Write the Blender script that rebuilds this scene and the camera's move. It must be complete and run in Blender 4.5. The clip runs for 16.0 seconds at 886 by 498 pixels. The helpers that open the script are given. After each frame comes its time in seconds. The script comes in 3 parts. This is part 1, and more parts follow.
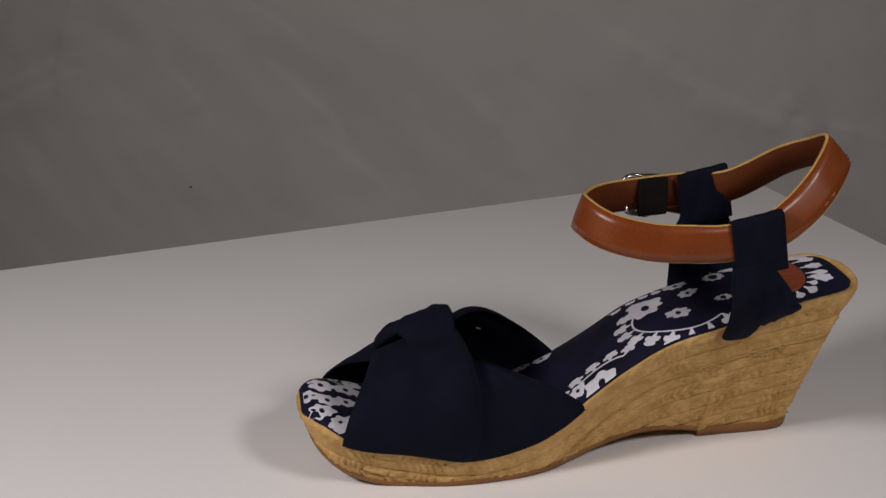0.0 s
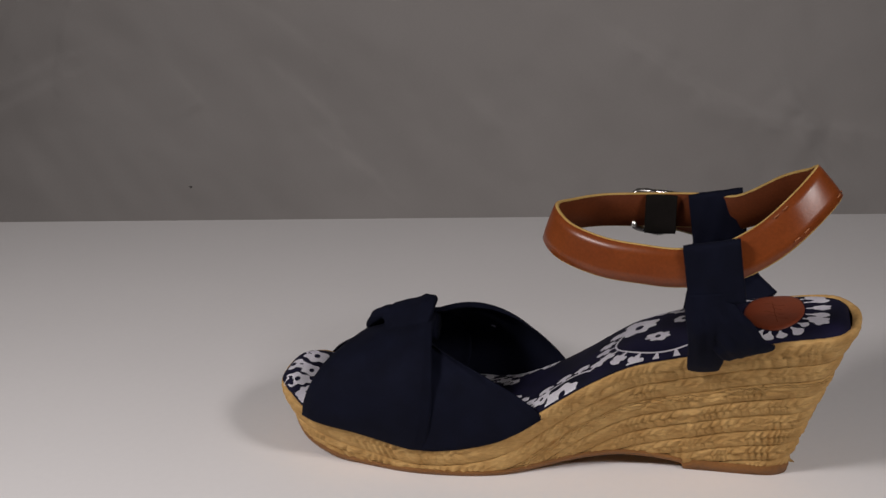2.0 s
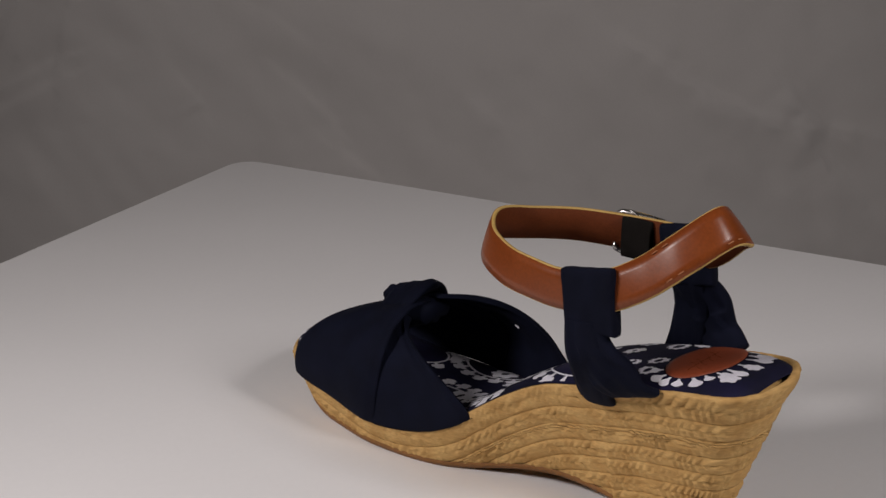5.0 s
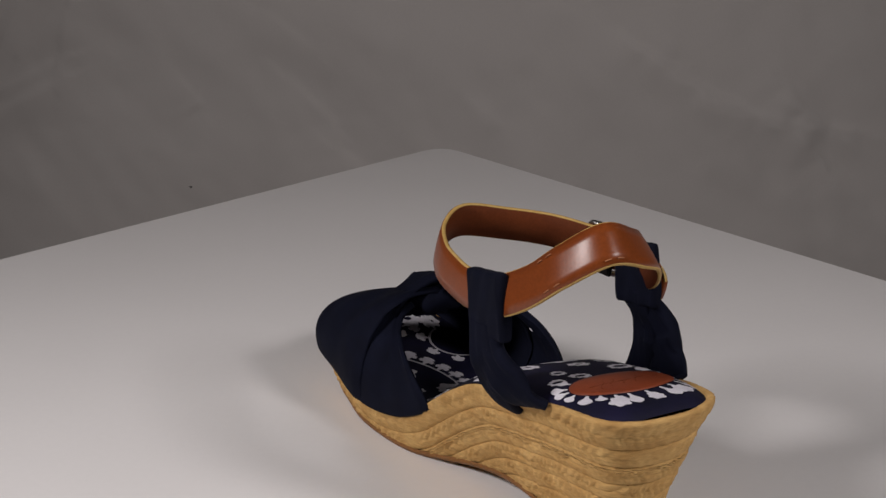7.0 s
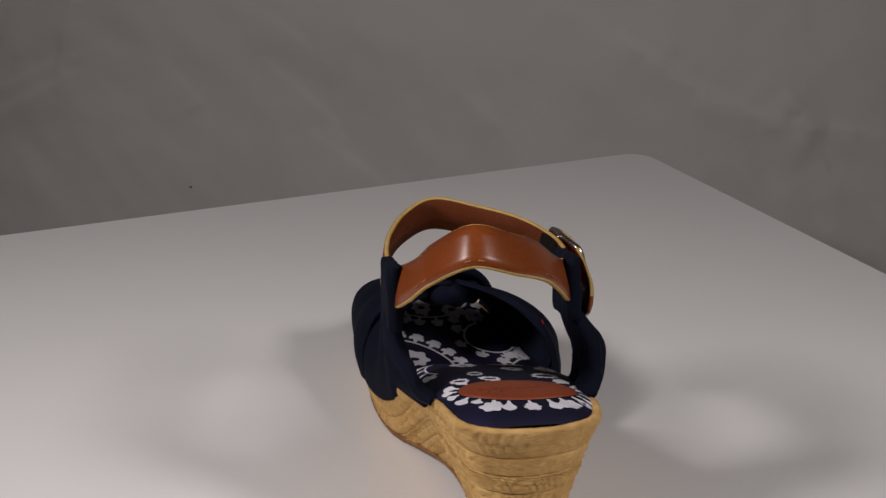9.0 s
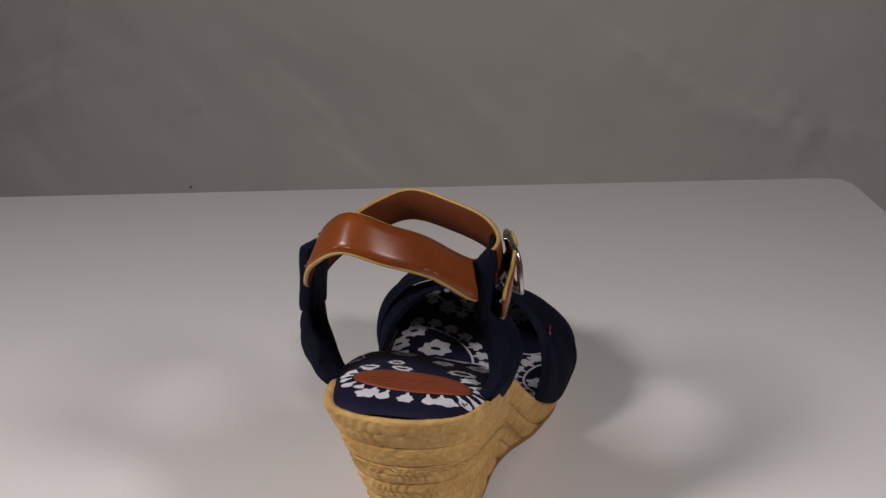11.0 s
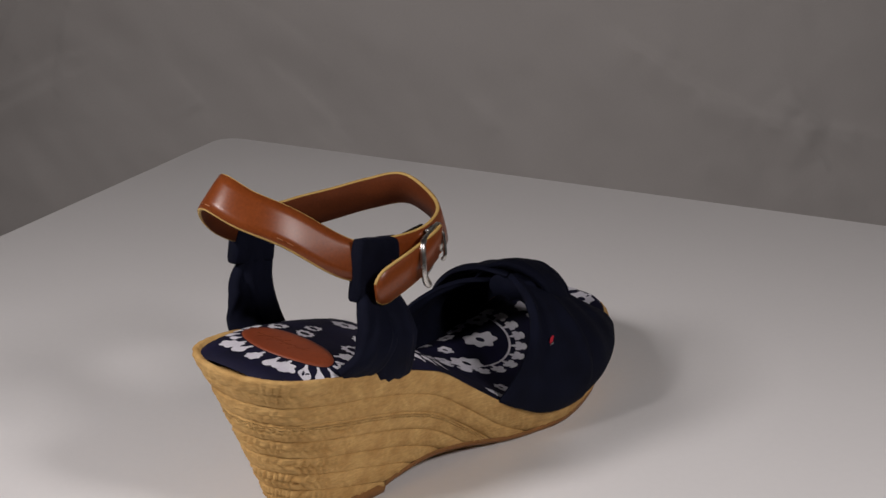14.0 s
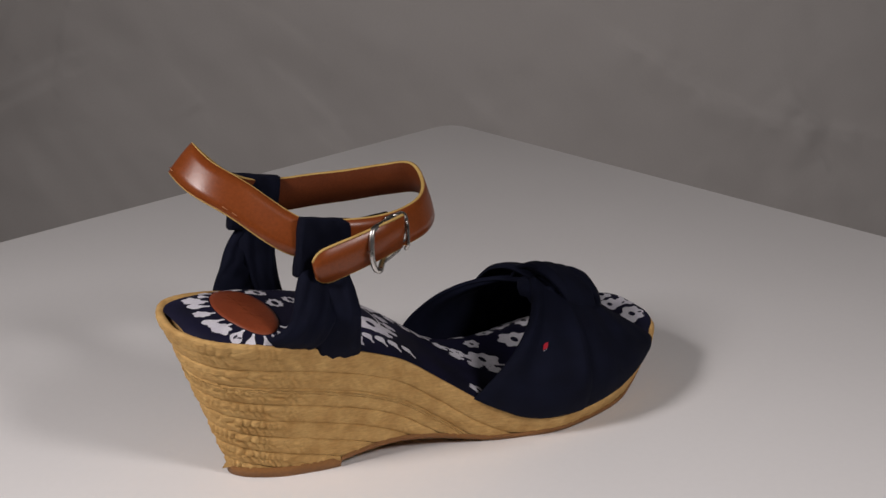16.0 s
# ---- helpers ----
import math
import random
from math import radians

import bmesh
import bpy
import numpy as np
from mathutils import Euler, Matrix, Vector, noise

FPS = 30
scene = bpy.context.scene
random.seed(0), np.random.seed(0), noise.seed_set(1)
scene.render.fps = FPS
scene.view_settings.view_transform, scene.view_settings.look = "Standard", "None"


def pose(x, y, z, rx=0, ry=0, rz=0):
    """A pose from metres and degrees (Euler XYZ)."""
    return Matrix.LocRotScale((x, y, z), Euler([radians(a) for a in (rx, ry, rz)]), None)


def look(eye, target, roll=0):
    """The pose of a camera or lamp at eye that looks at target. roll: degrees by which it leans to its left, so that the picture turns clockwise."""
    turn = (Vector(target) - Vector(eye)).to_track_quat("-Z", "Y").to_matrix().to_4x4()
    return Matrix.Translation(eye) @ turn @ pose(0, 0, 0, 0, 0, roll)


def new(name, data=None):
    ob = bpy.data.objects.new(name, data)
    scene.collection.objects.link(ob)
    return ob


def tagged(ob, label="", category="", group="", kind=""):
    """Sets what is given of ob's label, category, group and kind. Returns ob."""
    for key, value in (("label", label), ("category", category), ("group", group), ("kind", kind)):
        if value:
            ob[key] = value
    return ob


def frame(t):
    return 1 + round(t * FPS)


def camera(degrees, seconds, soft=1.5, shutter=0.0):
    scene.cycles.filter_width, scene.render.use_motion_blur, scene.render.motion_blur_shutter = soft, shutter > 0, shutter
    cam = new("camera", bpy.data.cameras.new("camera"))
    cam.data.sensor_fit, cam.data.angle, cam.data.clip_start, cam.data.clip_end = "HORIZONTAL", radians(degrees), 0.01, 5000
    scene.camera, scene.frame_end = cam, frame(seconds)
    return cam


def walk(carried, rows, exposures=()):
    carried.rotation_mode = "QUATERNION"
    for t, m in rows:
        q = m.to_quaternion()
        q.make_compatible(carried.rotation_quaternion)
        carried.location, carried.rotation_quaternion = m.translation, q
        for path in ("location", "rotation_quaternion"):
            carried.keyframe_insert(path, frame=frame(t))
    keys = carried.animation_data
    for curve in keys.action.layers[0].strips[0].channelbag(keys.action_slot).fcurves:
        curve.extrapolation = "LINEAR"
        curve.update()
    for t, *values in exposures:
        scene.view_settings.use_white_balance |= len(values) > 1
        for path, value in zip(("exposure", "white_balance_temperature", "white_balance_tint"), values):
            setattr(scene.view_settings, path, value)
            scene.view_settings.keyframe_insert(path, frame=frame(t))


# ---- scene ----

# ---- camera: stands still on a stand before the turntable ----
cam = camera(34.81, 16.0, soft=1.5)
CAM_POSE = pose(0.0, -0.580, 0.2980, 90 - 20.337, 0.0, 2.693)
walk(cam, [(0.0, CAM_POSE), (16.0, CAM_POSE)], exposures=[(0.0, -0.12), (4.0, -0.06), (9.0, 0.0), (13.0, 0.0), (16.0, 0.05)])


def turn(t):
    """Heading of the turntable in degrees at t seconds."""
    u = (t - 8.0) / 8.0
    return -76.428 * u + 0.608 * u ** 2 - 2.281 * u ** 3


# ---- light: two lamps in front, to both sides, in a dim room ----
world = bpy.data.worlds.new("world")
scene.world = world
world.use_nodes = True
world.node_tree.nodes["Background"].inputs[0].default_value = (0.9, 0.95, 1.0, 1)
world.node_tree.nodes["Background"].inputs[1].default_value = 0.012


def lamp(name, eye, target, size, watts, colour):
    data = bpy.data.lights.new(name, "AREA")
    data.spread = radians(135)
    data.shape, data.size, data.energy, data.color = "DISK", size, watts, colour
    ob = new(name, data)
    ob.matrix_world = look(eye, target)
    return ob


lamp("lamp_left", (-0.51, -0.38, 0.53), (0, -0.10, 0), 0.17, 2.06, (1.0, 0.93, 0.92))
lamp("lamp_right", (0.47, -0.43, 0.55), (0, -0.10, 0), 0.17, 1.38, (1.0, 0.93, 0.92))


# ---- materials ----
def material(name, colour, rough=0.6, metal=0.0):
    m = bpy.data.materials.new(name)
    m.use_nodes = True
    b = m.node_tree.nodes["Principled BSDF"]
    b.inputs["Base Color"].default_value = (*colour, 1)
    b.inputs["Roughness"].default_value = rough
    b.inputs["Metallic"].default_value = metal
    return m, m.node_tree, b


def noise_node(nt, scale, detail=4.0, stretch=None):
    co = nt.nodes.new("ShaderNodeTexCoord")
    n = nt.nodes.new("ShaderNodeTexNoise")
    n.inputs["Scale"].default_value, n.inputs["Detail"].default_value = scale, detail
    if stretch:
        mp = nt.nodes.new("ShaderNodeMapping")
        mp.inputs["Scale"].default_value = stretch
        nt.links.new(co.outputs["Object"], mp.inputs["Vector"])
        nt.links.new(mp.outputs["Vector"], n.inputs["Vector"])
    else:
        nt.links.new(co.outputs["Object"], n.inputs["Vector"])
    return n


def mix_colour(nt, fac, a, b):
    r = nt.nodes.new("ShaderNodeValToRGB")
    r.color_ramp.elements[0].position, r.color_ramp.elements[1].position = 0.3, 0.7
    r.color_ramp.elements[0].color, r.color_ramp.elements[1].color = (*a, 1), (*b, 1)
    nt.links.new(fac, r.inputs["Fac"])
    return r.outputs["Color"]


def multiply(nt, a, b, fac=1.0):
    m = nt.nodes.new("ShaderNodeMix")
    m.data_type, m.blend_type = "RGBA", "MULTIPLY"
    m.inputs[0].default_value = fac
    nt.links.new(a, m.inputs[6])
    nt.links.new(b, m.inputs[7])
    return m.outputs[2]


def bump(nt, b, height, strength, distance):
    n = nt.nodes.new("ShaderNodeBump")
    n.inputs["Strength"].default_value, n.inputs["Distance"].default_value = strength, distance
    nt.links.new(height, n.inputs["Height"])
    nt.links.new(n.outputs["Normal"], b.inputs["Normal"])


def simple(name, a, b, rough, coarse, fine, relief=0.3, distance=0.0004, metal=0.0, stretch=None, rough_to=None, grain=0.78, gloss=0.5):
    """Two-scale mottled material with fine relief."""
    m, nt, bs = material(name, a, rough, metal)
    n1, n2 = noise_node(nt, coarse, 3.0), noise_node(nt, fine, 4.0, stretch)
    c1 = mix_colour(nt, n1.outputs["Fac"], a, b)
    c2 = mix_colour(nt, n2.outputs["Fac"], (grain, grain, grain), (1, 1, 1))
    bs.inputs["Specular IOR Level"].default_value = gloss
    nt.links.new(multiply(nt, c1, c2), bs.inputs["Base Color"])
    bump(nt, bs, n2.outputs["Fac"], relief, distance)
    if rough_to is not None:
        mr = nt.nodes.new("ShaderNodeMapRange")
        mr.inputs["To Min"].default_value, mr.inputs["To Max"].default_value = rough, rough_to
        nt.links.new(n1.outputs["Fac"], mr.inputs["Value"])
        nt.links.new(mr.outputs["Result"], bs.inputs["Roughness"])
    return m


M_BOARD = simple("white_board", (0.80, 0.79, 0.785), (0.83, 0.82, 0.815), 0.42, 6, 300, 0.02, 0.0001, grain=0.985)
M_SHEET = simple("backdrop_sheet", (0.655, 0.622, 0.600), (0.710, 0.677, 0.655), 0.9, 5, 700, 0.05, 0.0001, grain=0.97, gloss=0.2)
M_JUTE = simple("jute", (0.50, 0.29, 0.10), (0.67, 0.425, 0.165), 0.85, 120, 900, 0.7, 0.0006, stretch=(0.35, 0.35, 1.5), gloss=0.2)
M_RUBBER = simple("brown_rubber", (0.22, 0.09, 0.018), (0.29, 0.125, 0.03), 0.55, 60, 700, 0.3, 0.0002)
M_NAVY = simple("navy_cotton", (0.0032, 0.0041, 0.0115), (0.0050, 0.0065, 0.018), 0.85, 90, 2200, 0.5, 0.0003, gloss=0.12)
M_INSOLE = simple("navy_print_ground", (0.0045, 0.005, 0.015), (0.009, 0.008, 0.034), 0.75, 55, 2000, 0.4, 0.0002, gloss=0.2)
M_PRINT = simple("white_print", (0.62, 0.60, 0.68), (0.78, 0.77, 0.82), 0.75, 90, 2000, 0.3, 0.0002, gloss=0.2)
M_LEATHER = simple("tan_leather", (0.20, 0.045, 0.010), (0.245, 0.06, 0.014), 0.27, 45, 900, 0.12, 0.0002, rough_to=0.36, gloss=0.36)
M_SUEDE = simple("leather_inside", (0.10, 0.023, 0.006), (0.13, 0.032, 0.009), 0.7, 60, 1100, 0.3, 0.0002, gloss=0.12)
M_PATCH = simple("leather_patch", (0.19, 0.034, 0.010), (0.25, 0.050, 0.014), 0.55, 70, 1000, 0.2, 0.0002)
M_EDGE = simple("raw_leather_edge", (0.50, 0.31, 0.085), (0.60, 0.40, 0.13), 0.7, 150, 1200, 0.3, 0.0002)
M_THREAD = simple("cream_thread", (0.34, 0.12, 0.045), (0.42, 0.17, 0.07), 0.7, 300, 2000, 0.2, 0.0001)
M_STEEL = simple("nickel", (0.62, 0.60, 0.57), (0.70, 0.68, 0.65), 0.22, 100, 900, 0.08, 0.0001, metal=1.0, rough_to=0.32)
M_RED = simple("red_tag", (0.55, 0.01, 0.03), (0.60, 0.02, 0.05), 0.7, 300, 2000, 0.1, 0.0001)
M_SPECK = simple("dark_speck", (0.20, 0.19, 0.18), (0.24, 0.23, 0.22), 0.9, 300, 2000, 0.1, 0.0001)
M_DARK = simple("dark_elastic", (0.007, 0.006, 0.005), (0.012, 0.010, 0.009), 0.85, 100, 1500, 0.3, 0.0002, gloss=0.08)
M_WALL = simple("room_paint", (0.16, 0.155, 0.15), (0.18, 0.175, 0.17), 0.9, 3, 200, 0.1, 0.0005)
M_WOOD = simple("table_wood", (0.20, 0.11, 0.05), (0.28, 0.16, 0.08), 0.5, 8, 60, 0.2, 0.0005)
M_BASE = simple("grey_plastic", (0.10, 0.10, 0.10), (0.12, 0.12, 0.12), 0.5, 40, 600, 0.1, 0.0002)


# ---- mesh helpers ----
def part(name, verts, faces, mat, parent=None, label="", smooth=True):
    me = bpy.data.meshes.new(name)
    me.from_pydata([tuple(map(float, p)) for p in verts], [], faces)
    bm = bmesh.new()
    bm.from_mesh(me)
    bmesh.ops.remove_doubles(bm, verts=bm.verts, dist=1e-6)
    bmesh.ops.recalc_face_normals(bm, faces=bm.faces)
    bm.to_mesh(me)
    bm.free()
    if smooth:
        me.polygons.foreach_set("use_smooth", [True] * len(me.polygons))
    me.materials.append(mat)
    ob = new(name, me)
    if parent:
        ob.parent = parent
    if label:
        tagged(ob, label)
    return ob


def grid_faces(n, m, close_n=False, close_m=False, base=0):
    out = []
    for i in range(n if close_n else n - 1):
        for j in range(m if close_m else m - 1):
            a, b = i * m + j, i * m + (j + 1) % m
            c, d = ((i + 1) % n) * m + (j + 1) % m, ((i + 1) % n) * m + j
            out.append((base + a, base + b, base + c, base + d))
    return out


def curve_through(points, samples, closed=False):
    """Catmull-Rom curve through the points, evenly spaced."""
    p = np.array(points, float)
    n = len(p)
    segs = n if closed else n - 1
    dense = []
    for i in range(segs):
        if closed:
            a, b, c, d = p[(i - 1) % n], p[i], p[(i + 1) % n], p[(i + 2) % n]
        else:
            b, c = p[i], p[i + 1]
            a = p[i - 1] if i else 2 * b - c
            d = p[i + 2] if i + 2 < n else 2 * c - b
        for k in range(24):
            t = k / 24
            dense.append(0.5 * (2 * b + (c - a) * t + (2 * a - 5 * b + 4 * c - d) * t * t + (3 * b - a - 3 * c + d) * t ** 3))
    dense.append(p[0] if closed else p[-1])
    dense = np.array(dense)
    length = np.concatenate([[0], np.cumsum(np.linalg.norm(np.diff(dense, axis=0), axis=1))])
    at = np.linspace(0, length[-1], samples, endpoint=not closed)
    return np.stack([np.interp(at, length, dense[:, k]) for k in range(p.shape[1])], 1)


def smooth_line(xs, ys):
    """Smooth function through (x, y) pairs."""
    dense = curve_through(list(zip(xs, ys)), 400)
    return lambda x: np.interp(x, dense[:, 0], dense[:, 1])


def unit(a):
    return a / np.maximum(np.linalg.norm(a, axis=-1, keepdims=True), 1e-12)


def tube(points, radius, sides=10, closed=False, samples=60):
    """A round rod along a curve."""
    c = curve_through(points, samples, closed)
    tan = unit(np.roll(c, -1, 0) - np.roll(c, 1, 0)) if closed else unit(np.gradient(c, axis=0))
    up = np.tile([0.13, 0.21, 0.97], (len(c), 1))
    a = unit(np.cross(tan, up))
    b = np.cross(tan, a)
    ph = np.linspace(0, 2 * np.pi, sides, endpoint=False)
    v = c[:, None] + radius * (np.cos(ph)[None, :, None] * a[:, None] + np.sin(ph)[None, :, None] * b[:, None])
    f = grid_faces(len(c), sides, closed, True)
    if not closed:
        f += [tuple(range(sides)), tuple(range((len(c) - 1) * sides, len(c) * sides))]
    return v.reshape(-1, 3), f


def ribbon(points, half_width, half_thick, across, samples=50, ripple=0.0, pleats=3.0, sides=28, seed=0.0):
    """A soft folded fabric band: an oval section, pleated along its length; across gives the way of its width at each point."""
    c = curve_through(points, samples)
    w = curve_through(np.concatenate([np.array(across, float), np.array(half_width, float)[:, None], np.array(half_thick, float)[:, None]], 1), samples)
    tan = unit(np.gradient(c, axis=0))
    a = w[:, :3] - (w[:, :3] * tan).sum(1, keepdims=True) * tan
    a = unit(a)
    b = np.cross(tan, a)
    ph = np.linspace(0, 2 * np.pi, sides, endpoint=False)
    s = np.linspace(0, 1, samples)
    cs, sn = np.cos(ph), np.sin(ph)
    sx = np.sign(cs) * np.abs(cs) ** 0.8
    sy = np.sign(sn) * np.abs(sn) ** 0.7
    fold = 1 + ripple * np.sin(pleats * 2 * np.pi * sx[None, :] + 5 * s[:, None] + seed) * np.abs(sn)[None, :] * (1 - s[:, None] ** 3)
    v = c[:, None] + (w[:, 3:4] * sx)[..., None] * a[:, None] + (w[:, 4:5] * sy * fold)[..., None] * b[:, None]
    f = grid_faces(samples, sides, False, True) + [tuple(range(sides)), tuple(range((samples - 1) * sides, samples * sides))]
    return v.reshape(-1, 3), f


def fbm(p, scale, octaves=3):
    return noise.fractal(Vector(p) * scale, 1.0, 2.0, octaves)


# ---- the turntable board and what stands round it ----


def rounded_slab(corners, radius, z0, z1, bevel=0.0012):
    """A flat plate with rounded corners and eased edges."""
    pts = []
    n = len(corners)
    for i in range(n):
        p, q, r = (np.array(corners[(i + k) % n], float) for k in (-1, 0, 1))
        a, b = unit(p - q), unit(r - q)
        for k in range(13):
            t = k / 12
            pts.append((1 - t) ** 2 * (q + a * radius) + 2 * t * (1 - t) * q + t * t * (q + b * radius))
    pts = np.array(pts)
    mid = pts.mean(0)
    rings = []
    for inset, z in ((bevel, z0), (0, z0 + bevel), (0, z1 - bevel), (bevel * 0.3, z1 - bevel * 0.3), (bevel, z1)):
        q = pts + unit(mid - pts) * inset
        rings.append(np.concatenate([q, np.full((len(q), 1), z)], 1))
    v = np.concatenate(rings)
    m = len(pts)
    f = grid_faces(len(rings), m, False, True) + [tuple(range(m)), tuple(range((len(rings) - 1) * m, len(rings) * m))]
    return v, f


corner_a, corner_b = np.array([0.0262, 0.4495]), np.array([-0.512, 0.0623])
side = corner_b - corner_a
inward = np.array([-side[1], side[0]])
CORNERS = [corner_a, corner_b, corner_b + inward, corner_a + inward]
v, f = rounded_slab(CORNERS, 0.020, -0.006, 0.0)
board = part("display_board", v, f, M_BOARD, smooth=False)
tagged(board, "square white glossy board with rounded corners turning on a turntable", "board")

DROP = -0.052
v, f = rounded_slab([(0.13 * math.cos(a), 0.13 * math.sin(a)) for a in np.linspace(0, 2 * np.pi, 24, endpoint=False)], 0.015, DROP, -0.0062)
base = part("turntable", v, f, M_BASE, smooth=False)
tagged(base, "low round grey motor turntable under the white board", "turntable")


SHEET_Y = 0.70


def backdrop():
    """A hanging sheet with soft folds and creases placed to fit the camera's view, sweeping out on the floor below."""
    xs = np.concatenate([np.linspace(-1.3, -0.64, 16), np.linspace(-0.62, 0.46, 330), np.linspace(0.48, 1.3, 18)])
    zs = np.concatenate([np.linspace(1.2, 0.12, 30), np.linspace(0.10, -0.36, 150), np.linspace(-0.38, -0.58, 8)])
    line = [(SHEET_Y - 0.05 * max(0.0, 0.10 - z), z) for z in zs]
    foot = line[-1][0]
    line += [(foot - 0.2 * (1 - math.cos(a)), -0.58 - 0.2 * math.sin(a)) for a in np.linspace(0.1, np.pi / 2, 12)]
    line += [(foot - 0.2 - d, -0.78) for d in np.linspace(0.03, 0.12, 4)]
    Y = np.array([q[0] for q in line])[:, None] + 0 * xs[None]
    Z = np.array([q[1] for q in line])[:, None] + 0 * xs[None]
    X = xs[None] + 0 * Y
    D = np.zeros_like(X)
    for i in range(X.shape[0]):
        for j in range(X.shape[1]):
            x, z = X[i, j], Z[i, j]
            D[i, j] = 0.012 * fbm((x, z * 0.8, 0), 2.2, 2) + 0.0042 * fbm((x + 0.7 * z, 0.5 * z - 0.4 * x, 3), 9.0, 3) + 0.0004 * fbm((x - z, x + z, 7), 30.0, 2)
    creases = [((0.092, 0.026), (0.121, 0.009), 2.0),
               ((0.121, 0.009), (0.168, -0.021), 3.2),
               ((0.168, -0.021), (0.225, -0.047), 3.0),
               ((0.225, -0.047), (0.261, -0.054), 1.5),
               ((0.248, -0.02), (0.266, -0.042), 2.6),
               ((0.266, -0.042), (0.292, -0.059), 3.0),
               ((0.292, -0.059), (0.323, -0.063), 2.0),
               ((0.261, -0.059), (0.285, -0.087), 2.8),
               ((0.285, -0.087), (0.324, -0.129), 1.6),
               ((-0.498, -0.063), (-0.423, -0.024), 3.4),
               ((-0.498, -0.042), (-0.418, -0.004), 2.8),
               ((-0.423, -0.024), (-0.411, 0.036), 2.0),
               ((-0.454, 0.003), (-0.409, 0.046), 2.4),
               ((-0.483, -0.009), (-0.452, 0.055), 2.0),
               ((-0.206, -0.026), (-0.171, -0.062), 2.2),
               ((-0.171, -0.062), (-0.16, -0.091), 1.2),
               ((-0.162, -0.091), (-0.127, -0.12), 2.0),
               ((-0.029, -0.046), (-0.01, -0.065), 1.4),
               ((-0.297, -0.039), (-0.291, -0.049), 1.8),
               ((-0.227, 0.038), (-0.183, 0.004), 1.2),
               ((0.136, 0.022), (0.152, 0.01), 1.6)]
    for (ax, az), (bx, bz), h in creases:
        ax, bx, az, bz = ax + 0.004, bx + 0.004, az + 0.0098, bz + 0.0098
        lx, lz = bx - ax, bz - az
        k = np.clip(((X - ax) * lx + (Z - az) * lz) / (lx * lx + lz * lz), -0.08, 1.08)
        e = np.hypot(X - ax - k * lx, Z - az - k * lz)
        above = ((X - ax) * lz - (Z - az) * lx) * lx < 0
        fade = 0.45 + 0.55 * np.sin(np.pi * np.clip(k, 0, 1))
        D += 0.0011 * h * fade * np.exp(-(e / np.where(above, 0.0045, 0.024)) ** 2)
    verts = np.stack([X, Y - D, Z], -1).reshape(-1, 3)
    ob = part("backdrop", verts, grid_faces(len(line), len(xs)), M_SHEET)
    tagged(ob, "wrinkled plain light grey fabric backdrop sheet", "backdrop", kind="structure")
    i, j = int(np.argmin(np.abs(Z[:, 0] - (-0.116)))), int(np.argmin(np.abs(xs - (-0.300))))
    c = np.array([xs[j], Y[i, j] - D[i, j] - 0.0004, Z[i, j]])
    ring = [c + np.array([0.0015 * math.cos(a) * (1 + 0.3 * math.sin(3 * a)), 0, 0.0011 * math.sin(a)]) for a in np.linspace(0, 2 * np.pi, 14, endpoint=False)]
    part("speck", [c - np.array([0, 0.0004, 0])] + ring, [(0, 1 + k, 1 + (k + 1) % 14) for k in range(14)], M_SPECK, ob, "small dark speck on the cloth")
    return ob


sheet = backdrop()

# plain room that closes the place
def slab(name, lo, hi, mat, label, category, kind):
    x0, y0, z0 = lo
    x1, y1, z1 = hi
    v = [(x, y, z) for x in (x0, x1) for y in (y0, y1) for z in (z0, z1)]
    f = [(0, 1, 3, 2), (4, 5, 7, 6), (0, 1, 5, 4), (2, 3, 7, 6), (0, 2, 6, 4), (1, 3, 7, 5)]
    ob = part(name, v, f, mat, smooth=False)
    return tagged(ob, label, category, kind=kind)


R, TOP, BOT = 1.9, 1.75, -0.80
slab("wall_north", (-R, 1.1, BOT), (R, 1.2, TOP), M_WALL, "plain dim painted wall behind the sheet", "wall", "structure")
slab("wall_south", (-R, -2.1, BOT), (R, -2.0, TOP), M_WALL, "plain dim painted wall behind the camera", "wall", "structure")
slab("wall_west", (-R - 0.1, -2.1, BOT), (-R, 1.2, TOP), M_WALL, "plain dim painted side wall", "wall", "structure")
slab("wall_east", (R, -2.1, BOT), (R + 0.1, 1.2, TOP), M_WALL, "plain dim painted side wall", "wall", "structure")
slab("ceiling", (-R - 0.1, -2.1, TOP), (R + 0.1, 1.2, TOP + 0.1), M_WALL, "plain dim painted ceiling", "ceiling", "structure")
slab("floor", (-R - 0.1, -2.1, BOT - 0.1), (R + 0.1, 1.2, BOT), M_WALL, "plain dim floor", "floor", "structure")
v, f = rounded_slab([(0.19 * math.cos(a), 0.19 * math.sin(a)) for a in np.linspace(0, 2 * np.pi, 28, endpoint=False)], 0.01, BOT, DROP - 0.0005)
stand = part("stand", v, f, M_WOOD, smooth=False)
tagged(stand, "round wooden stand under the motor turntable", "stand")

# ---- the sandal: x to the toe, y to its left, z up, origin on the board under the heel; millimetres here ----
MM = 0.001
sandal = new("wedge_sandal")
tagged(sandal, "navy knotted wedge sandal with jute sole and tan leather ankle strap", "sandal")


def piece(name, verts, faces, mat, parent=None, label="", smooth=True):
    return part(name, np.asarray(verts, float) * MM, faces, mat, parent or sandal, label, smooth)


